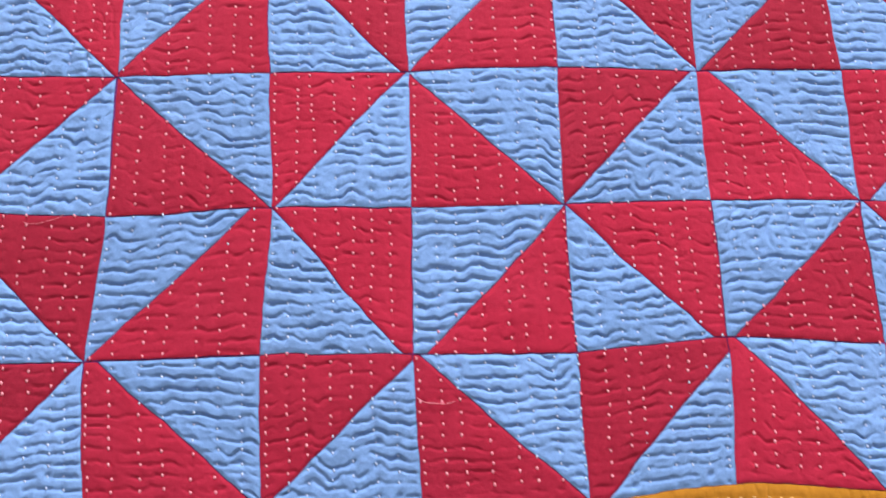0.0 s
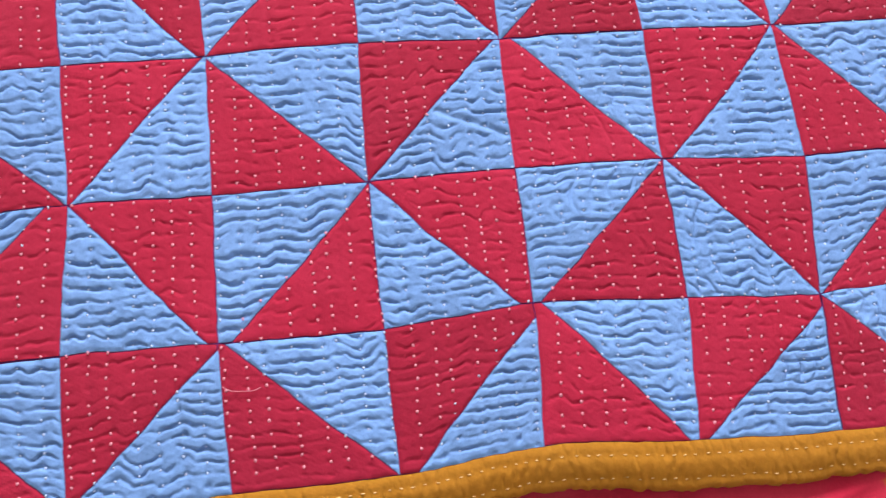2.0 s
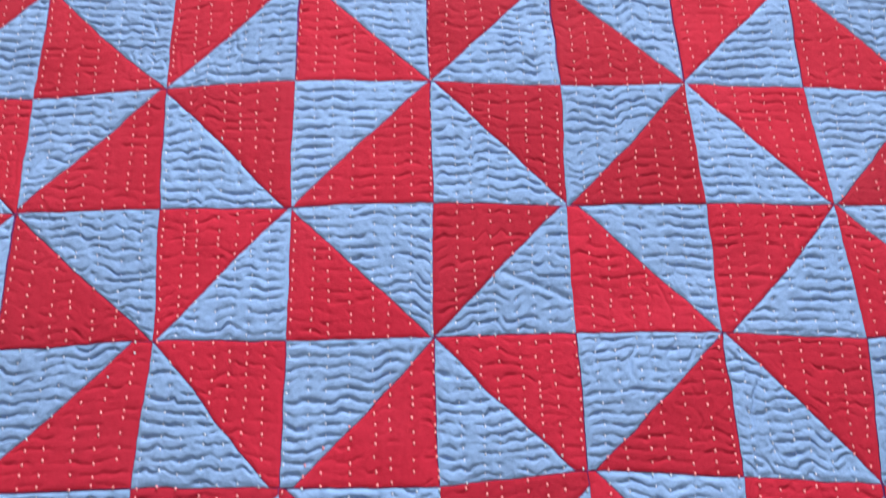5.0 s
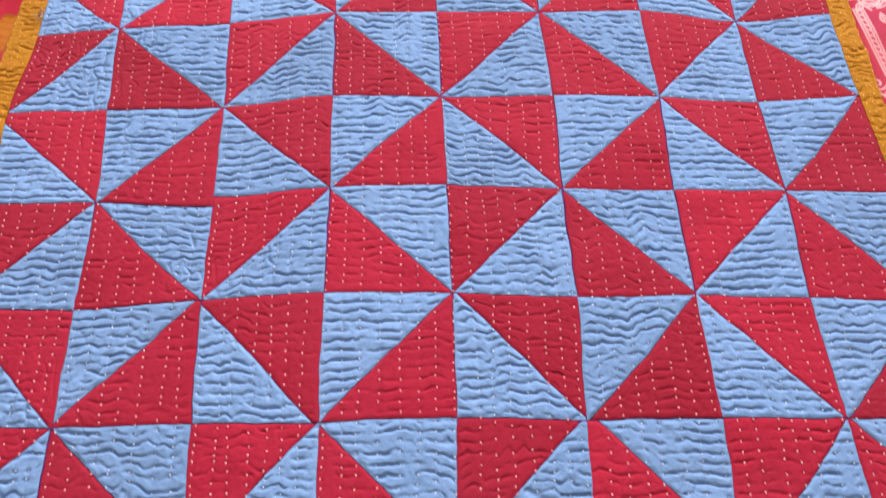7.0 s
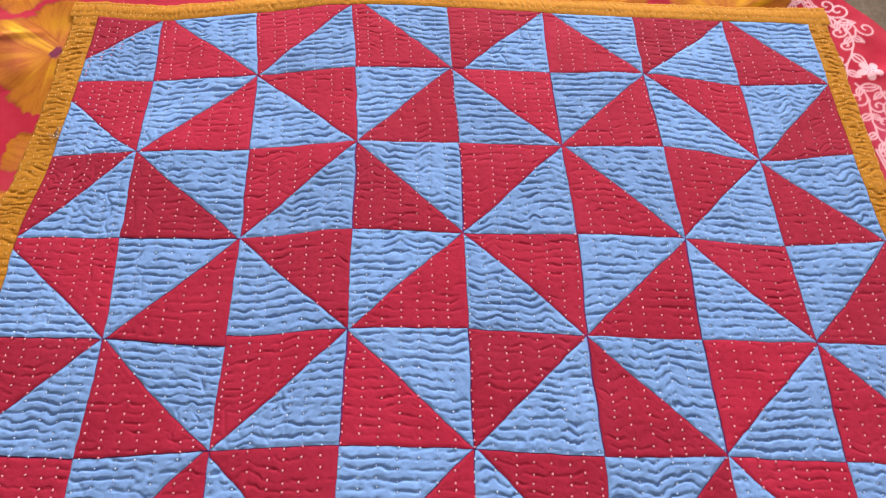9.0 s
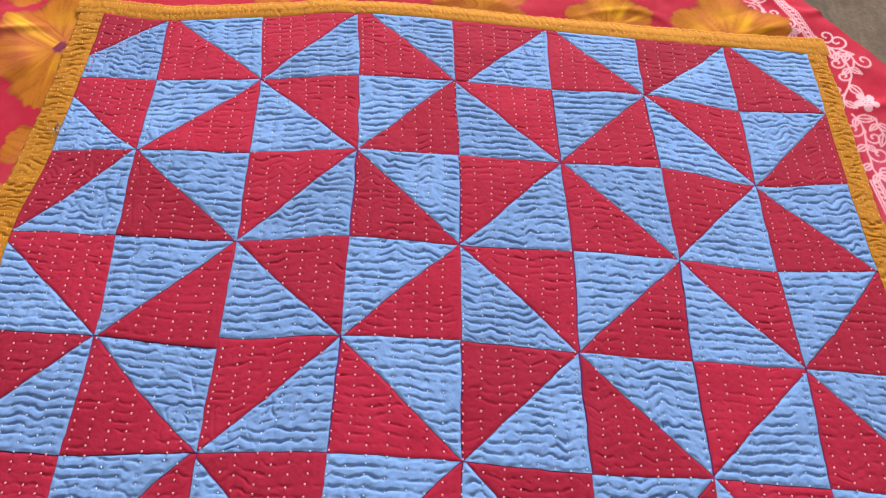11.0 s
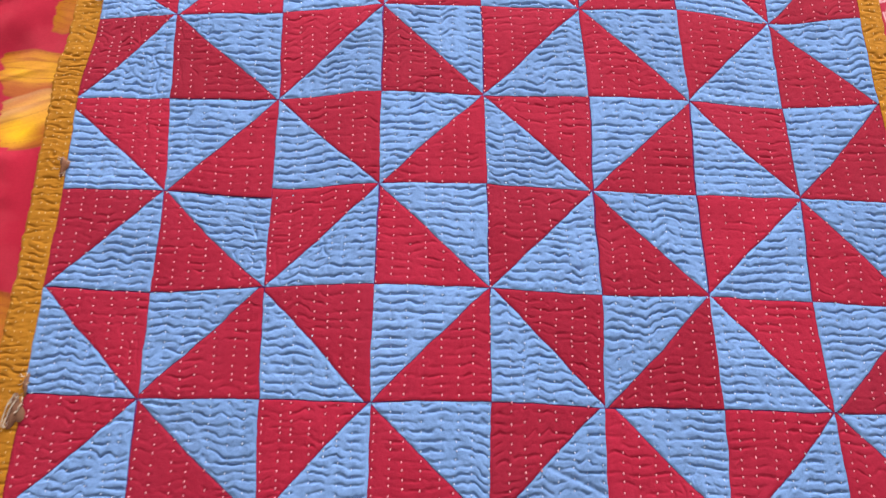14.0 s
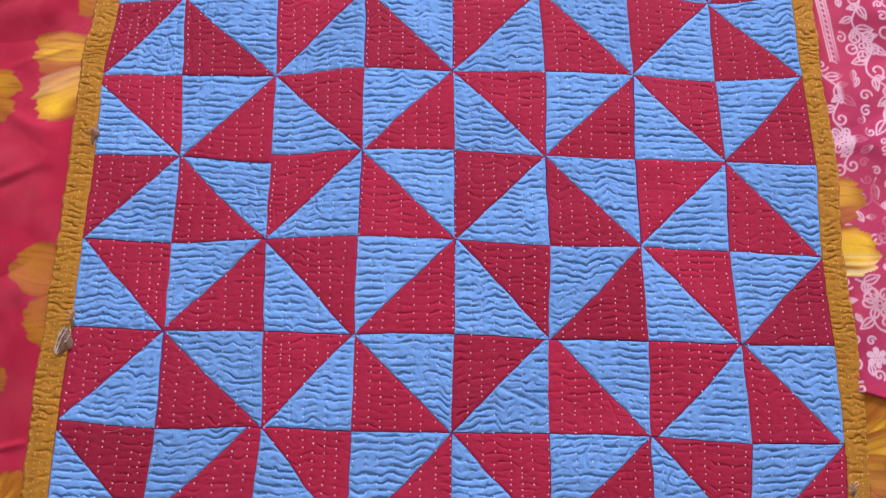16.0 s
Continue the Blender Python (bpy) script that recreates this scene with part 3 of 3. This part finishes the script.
for x, y, r in ((1.058, 1.014, 0.015), (1.096, 0.352, 0.0145), (1.062, 0.353, 0.013), (1.048, 0.655, 0.020), (1.092, 0.80, 0.025), (1.073, 0.425, 0.023), 
                (1.13, 0.70, 0.022), (1.062, 0.095, 0.018), (0.962, 1.148, 0.015), (1.115, 0.56, 0.018), 
                (1.110, 0.90, 0.02), (1.10, 0.475, 0.015)):
    bloom(x, y, r, x * 40, 5 + int(y * 1000) % 2)
scatter(1.03, 1.17, 0.32, 0.88, 1500, 4)
scatter(1.05, 1.16, 0.02, 0.15, 150, 6)
scatter(0.93, 0.99, 1.12, 1.23, 120, 7)

# the scrolls leave a plain stripe along the hem's side
stripe = np.abs((GX - 1.063) + (GY - 0.739) * 0.126 + 0.004 * vn(GX * 20, GY * 20, 2))
ink *= 1 - 0.8 * (1 - smooth(0.006, 0.013, stripe)) * smooth(0.47, 0.53, GY) * (1 - smooth(0.76, 0.82, GY))
col = PINK * (1 + 0.10 * vn(GX * 6, GY * 6, 1))[..., None]
band = (smooth(1.02, 1.05, GX) * smooth(0.28, 0.33, GY) * (1 - smooth(0.9, 1.0, GY)))[..., None]
col = col * (1 - 0.75 * band) + PALE * 0.75 * band
col = col * (1 - ink[..., None]) + WHITE * ink[..., None]


def printed_flower(col, cx, cy, size, turn, petals=6, gold=0.5, heart=True):
    """A large orange flower of the print: notched petals with yellow streaks out of a dark heart."""
    i0, i1 = np.searchsorted(SX, (cx - 1.3 * size, cx + 1.3 * size))
    j0, j1 = np.searchsorted(SY, (cy - 1.3 * size, cy + 1.3 * size))
    dx, dy, under = GX[i0:i1, j0:j1] - cx, GY[i0:i1, j0:j1] - cy, col[i0:i1, j0:j1]
    r, g = np.hypot(dx, dy), np.arctan2(dy, dx)
    step = 2 * math.pi / petals
    k = np.round((g - turn) / step)
    off = g - turn - k * step
    long = size * (0.92 + 0.10 * np.sin(k * 2.4 + turn)) * (1 + 0.05 * vn(g * 9, r * 8, 2) + 0.03 * vn(g * 26, r * 8, 4))
    l = r * np.cos(off)
    w = np.abs(r * np.sin(off))
    f = np.clip(l / long, 0, 1)
    half = long * 0.52 * np.sin(np.pi * np.clip(0.10 + 0.86 * f ** 0.85, 0, 1)) ** 0.75
    m = smooth(-0.0012, 0.0014, np.minimum(half - w, long - r)) * (l > 0)
    streak = vn(off * 6 + k * 5.3, f * 1.8, 5) + 0.35 * vn(off * 22 + k * 3.1, f * 3.0, 6)
    own = 0.35 + 0.9 * np.abs(np.sin(k * 1.9 + turn * 3))
    y = np.clip(gold * 1.5 * own * np.exp(-((f - 0.42) / 0.26) ** 2) * (0.55 + 1.3 * streak) * np.exp(-(w / (half + 1e-6)) ** 2 * 1.6), 0, 1)
    fold = np.exp(-(vn(off * 15 + k * 2.7, f * 1.0, 1) / 0.11) ** 2) * smooth(0.10, 0.3, f)
    dark = np.clip(0.75 * smooth(0.72, 1.0, w / (half + 1e-6)) + 0.25 * np.clip(-streak, 0, 1) + 0.42 * fold, 0, 0.9)
    c = ORANGE * (1 - dark[..., None]) + DEEP * dark[..., None]
    c = c * (1 - y[..., None]) + YELLOW * y[..., None]
    lit = np.clip(gold - 0.55, 0, 1) * 2 * smooth(0.5, 0.9, f) * np.clip(streak, 0, 1)
    c = c * (1 - lit[..., None]) + CREAM * lit[..., None]
    if heart:
        h = 1 - smooth(size * 0.075, size * 0.115, r * (1 + 0.3 * vn(g * 4, r, 3)))
        c = c * (1 - h[..., None]) + np.array((0.09, 0.015, 0.06)) * h[..., None]
    col[i0:i1, j0:j1] = under * (1 - m[..., None]) + c * m[..., None]
    return col


def petal(col, base, tip, half, gold=0.5, pale=0.0, seed=0):
    """One broad petal of the print from its base to its rounded, notched tip: veined, yellow along the middle."""
    ex, ey = tip[0] - base[0], tip[1] - base[1]
    pad = half * 1.6
    i0, i1 = np.searchsorted(SX, (min(base[0], tip[0]) - pad, max(base[0], tip[0]) + pad))
    j0, j1 = np.searchsorted(SY, (min(base[1], tip[1]) - pad, max(base[1], tip[1]) + pad))
    gx, gy, under = GX[i0:i1, j0:j1], GY[i0:i1, j0:j1], col[i0:i1, j0:j1]
    long = math.hypot(ex, ey)
    l = ((gx - base[0]) * ex + (gy - base[1]) * ey) / long ** 2
    w = (-(gx - base[0]) * ey + (gy - base[1]) * ex) / long
    inside = (l > -0.1) & (l < 1.2) & (np.abs(w) < half * 1.5)
    wob = 0.07 * vn(w * 75 + seed, 0 * l, 2) + 0.05 * vn(w * 230, 0 * l + seed, 4)
    lim = half * (1 + 0.10 * vn(l * 5 + seed, 0 * l, 3)) * np.clip(np.sin(np.pi * np.clip(0.14 + 0.66 * np.clip(l, 0, 1), 0, 1)), 0, 1) ** 0.6
    end = (1.0 + wob - 0.18 * np.clip(np.abs(w) / half, 0, 1) ** 2 - l) * long
    m = smooth(-0.0010, 0.0012, np.minimum(lim - np.abs(w), end)) * (l > 0) * inside
    q = w / (lim + 1e-6)
    vein = np.exp(-(vn(q * 4.6 + seed * 1.7, l * 0.7, 1) / 0.12) ** 2) * np.clip(0.75 + 0.5 * vn(q * 5, l * 4 + seed, 7), 0, 1)
    flame = np.clip(1.15 - np.abs(q - 0.1 + 0.3 * vn(l * 3 + seed, q, 5)) * 1.4 + 0.55 * vn(q * 6 + seed, l * 1.4, 6), 0, 1)
    flame = np.clip(gold * flame * smooth(1.15, 0.70, l) * (1 - 0.45 * vein), 0, 1)
    dark = np.clip(0.62 * vein + 0.55 * smooth(0.80, 1.0, np.abs(q)) + 0.15 * np.clip(vn(q * 5, l * 4 + seed, 3), 0, 1), 0, 0.8)
    c = ORANGE * (1 - dark[..., None]) + DEEP * dark[..., None]
    c = c * (1 - flame[..., None]) + (YELLOW * (1 - 0.35 * dark[..., None])) * flame[..., None]
    lit = np.clip(pale * smooth(0.1, -0.75, q) * (0.5 + 0.7 * vn(q * 7, l * 2 + seed, 2)), 0, 1)
    c = c * (1 - lit[..., None]) + CREAM * lit[..., None]
    col[i0:i1, j0:j1] = under * (1 - m[..., None]) + c * m[..., None]
    return col


plain = col.copy()
for fl in ((-0.027, 1.030, 0.105, 0.55, 6, 0.20), 
           (-0.135, 0.305, 0.058, 0.3, 5, 0.3), (-0.165, 0.50, 0.05, 0.2, 5, 0.3),
           (-0.11, 1.16, 0.07, 0.9, 6, 0.3), (0.24, 1.20, 0.075, 0.4, 6, 0.5), (-0.09, 0.14, 0.07, 0.9, 6, 0.4),
           
           (1.14, 0.06, 0.05, 0.3, 6, 0.4), (0.530, 1.138, 0.085, 0.9, 6, 0.35), (0.712, 1.128, 0.078, 0.55, 6, 0.35),
           (0.888, 1.118, 0.108, 0.50, 6, 0.3), (0.45, -0.09, 0.05, 0.3, 6, 0.4)):
    col = printed_flower(col, *fl)
for pt in (((-0.01, 0.862), (-0.048, 0.872), 0.030, 0.1, 0.0, 1), ((0.0, 0.780), (-0.106, 0.780), 0.034, 1.0, 0.0, 2),
           ((0.01, 0.742), (-0.097, 0.700), 0.037, 1.5, 0.5, 3), ((0.0, 0.455), (-0.094, 0.470), 0.036, 0.12, 0.0, 4),
           ((0.01, 0.402), (-0.070, 0.388), 0.037, 0.08, 0.0, 5), ((-0.21, 0.735), (-0.113, 0.728), 0.024, 0.35, 0.0, 6),
           ((-0.21, 0.695), (-0.117, 0.691), 0.021, 0.1, 0.0, 7), ((-0.030, 1.034), (-0.105, 1.078), 0.020, 1.1, 0.0, 8),
           ((1.00, 0.215), (1.150, 0.320), 0.055, 0.1, 0.0, 11), ((1.00, 0.215), (1.150, 0.215), 0.060, 0.12, 0.0, 12),
           ((1.00, 0.205), (1.072, 0.272), 0.024, 0.85, 0.0, 13), ((1.00, 0.215), (1.108, 0.245), 0.030, 0.75, 0.0, 14),
           ((1.00, 0.205), (1.102, 0.196), 0.030, 0.45, 0.0, 15), ((1.005, 0.185), (1.062, 0.136), 0.024, 0.95, 0.0, 16),
           ((0.99, -0.10), (1.032, 0.014), 0.034, 0.3, 0.0, 17), ((1.00, -0.05), (0.905, -0.036), 0.030, 0.1, 0.0, 18),
           ((1.00, -0.12), (0.998, -0.02), 0.014, 1.4, 0.0, 19),
           ((0.975, 0.564), (1.069, 0.572), 0.034, 0.85, 0.0, 9), ((0.975, 0.500), (1.078, 0.496), 0.036, 1.6, 1.2, 10)):
    col = petal(col, *pt)
lap = 0.306 - 0.16 * (GX - 1.04) + 0.006 * vn(GX * 30, 0 * GX, 3)       # edge of the doubled-over fold
over = ((GX > 1.02) & (GY > lap) & (GY < 0.42))[..., None]
col = np.where(over, plain, col)

# how the sheet lies: flat under the quilt, slack folds round it, one fold doubled over beside the near corner
outside = np.maximum(np.maximum(-0.045 - GX, GX - 1.035), np.maximum(-0.03 - GY, GY - 1.13))
free = smooth(-0.012, 0.03, outside)
slack = 0.0050 * vn(GX * 9 + GY * 5, GY * 6 - GX * 2, 2) + 0.0030 * np.abs(vn(GX * 7 - GY * 14, GY * 8 + GX * 5, 5)) + 0.0012 * vn(GX * 40, GY * 34, 4)
run = vn(GX * 5.0 + GY * 3.2, GY * 11 - GX * 4.0, 6)
slack = slack + 0.0042 * np.exp(-(run / 0.13) ** 2) * (0.5 + 0.5 * vn(GX * 6, GY * 6, 3))
GZ = SHEET_Z + free * (slack + 0.0015)
GZ += 0.0055 * smooth(1.028, 1.04, GX) * smooth(-0.0015, 0.0015, GY - lap) * np.exp(-np.clip(GY - lap, 0, 1) / 0.05)
GZ = np.maximum(GZ, ROOM[4] + 0.0015)
# the far corner is cut by the sheet's hem
off = (GX - 1.022) * 0.838 + (GY - 1.21) * 0.545 + 0.004 * vn(GX * 14, GY * 14, 1)
push = np.clip(off, 0, 0.05)
PX, PY = GX - push * 0.838, GY - push * 0.545
f = grid_faces(len(SX), len(SY))
keep = off.ravel()[f].min(1) < 0
sheet = thing_mesh("bed_sheet", np.stack([PX.ravel(), PY.ravel(), GZ.ravel()], 1), f[keep], PRINTED, None)
tagged(sheet, "crumpled pink cotton sheet printed with orange flowers and white scrolls", "bed sheet")
layer = sheet.data.color_attributes.new("print", "FLOAT_COLOR", "POINT")
layer.data.foreach_set("color", np.concatenate([np.clip(col, 0, 1), np.ones((*GX.shape, 1))], 2).astype(np.float32).ravel())


# ---- worn places and loose threads on the quilt ----
def tube(pts, r, sides=5):
    pts = [Vector(p) for p in pts]
    v, f = [], []
    for k, p in enumerate(pts):
        d = (pts[min(k + 1, len(pts) - 1)] - pts[max(k - 1, 0)]).normalized()
        n = d.cross(Vector((0, 0, 1))).normalized()
        up = n.cross(d)
        for q in range(sides):
            g = 2 * math.pi * q / sides
            v.append(p + r * (math.cos(g) * n + math.sin(g) * up))
    for k in range(len(pts) - 1):
        for q in range(sides):
            a, b = k * sides + q, k * sides + (q + 1) % sides
            f.append((a, b, b + sides, a + sides))
    return [tuple(p) for p in v], f


def top_at(x):
    return float(swell(min(max(x, 0.0), 1.0)))


def thread(pts, lift, r=0.0003, parent=quilt, name="loose_thread", label="frayed white thread"):
    pts = [(x, y, top_at(x) + lift + 0.0008 * math.sin(k * 1.7)) for k, (x, y) in enumerate(pts)]
    v, f = tube(pts, r)
    return thing_mesh(name, v, f, FRAY if name.startswith("frayed") else THREAD, parent, label)


def bent(x, y, ang, size, bow, n=9):
    c, s = math.cos(ang), math.sin(ang)
    out = []
    for k in range(n):
        t = k / (n - 1)
        u, w = size * t, bow * math.sin(math.pi * t) + 0.15 * bow * math.sin(9 * t)
        out.append((x + u * c - w * s, y + u * s + w * c))
    return out


thread(bent(0.374, 0.098, -0.12, 0.030, -0.004), 0.0022)
thread(bent(0.052, 0.252, 0.18, 0.034, -0.004), 0.0014, 0.0002)


def worn_spot(x, y, wx, wy, seed):
    """A hole rubbed through the border, with brown lining and frayed ends."""
    r = random.Random(seed)
    n, rings = 20, 4
    v = [(x, y, top_at(x) + 0.0026)]
    for q in range(1, rings + 1):
        for k in range(n):
            g = 2 * math.pi * k / n
            e = (1 + 0.28 * math.sin(3 * g + seed) + r.uniform(-0.10, 0.10)) * q / rings
            v.append((x + wx * e * math.cos(g), y + wy * e * math.sin(g), top_at(x) + 0.0026 - 0.0022 * (q / rings) ** 3 + r.uniform(-0.0003, 0.0004)))
    f = [(0, 1 + k, 1 + (k + 1) % n) for k in range(n)]
    for q in range(rings - 1):
        for k in range(n):
            a, b = 1 + q * n + k, 1 + q * n + (k + 1) % n
            f += [(a, a + n, b + n), (a, b + n, b)]
    spot = thing_mesh("worn_spot", v, f, LINING, quilt, "brown lining showing through a frayed hole")
    for k in range(7):
        g = r.uniform(0, 6.28)
        thread(bent(x + wx * 0.8 * math.cos(g), y + wy * 0.85 * math.sin(g), g + r.uniform(-1.2, 1.2), r.uniform(0.003, 0.007), r.uniform(-0.002, 0.002), 6),
               0.0030, 0.00035, spot, "frayed_end", "")


worn_spot(-0.002, 0.655, 0.0055, 0.0125, 1)
worn_spot(-0.011, 0.366, 0.0085, 0.0175, 2)
worn_spot(-0.004, 0.396, 0.0028, 0.0120, 5)
for x, y, g, size, bow in ((-0.021, 0.350, 1.32, 0.037, 0.004), (-0.019, 0.349, 1.25, 0.036, 0.003), (-0.004, 0.382, -1.9, 0.018, 0.002)):
    thread(bent(x, y, g, size, bow), 0.0034, 0.0008, quilt, "frayed_edge", "thick frayed white edge of a worn hole")
worn_spot(1.012, 0.187, 0.0040, 0.0085, 3)
worn_spot(0.010, 0.893, 0.0022, 0.0080, 4)
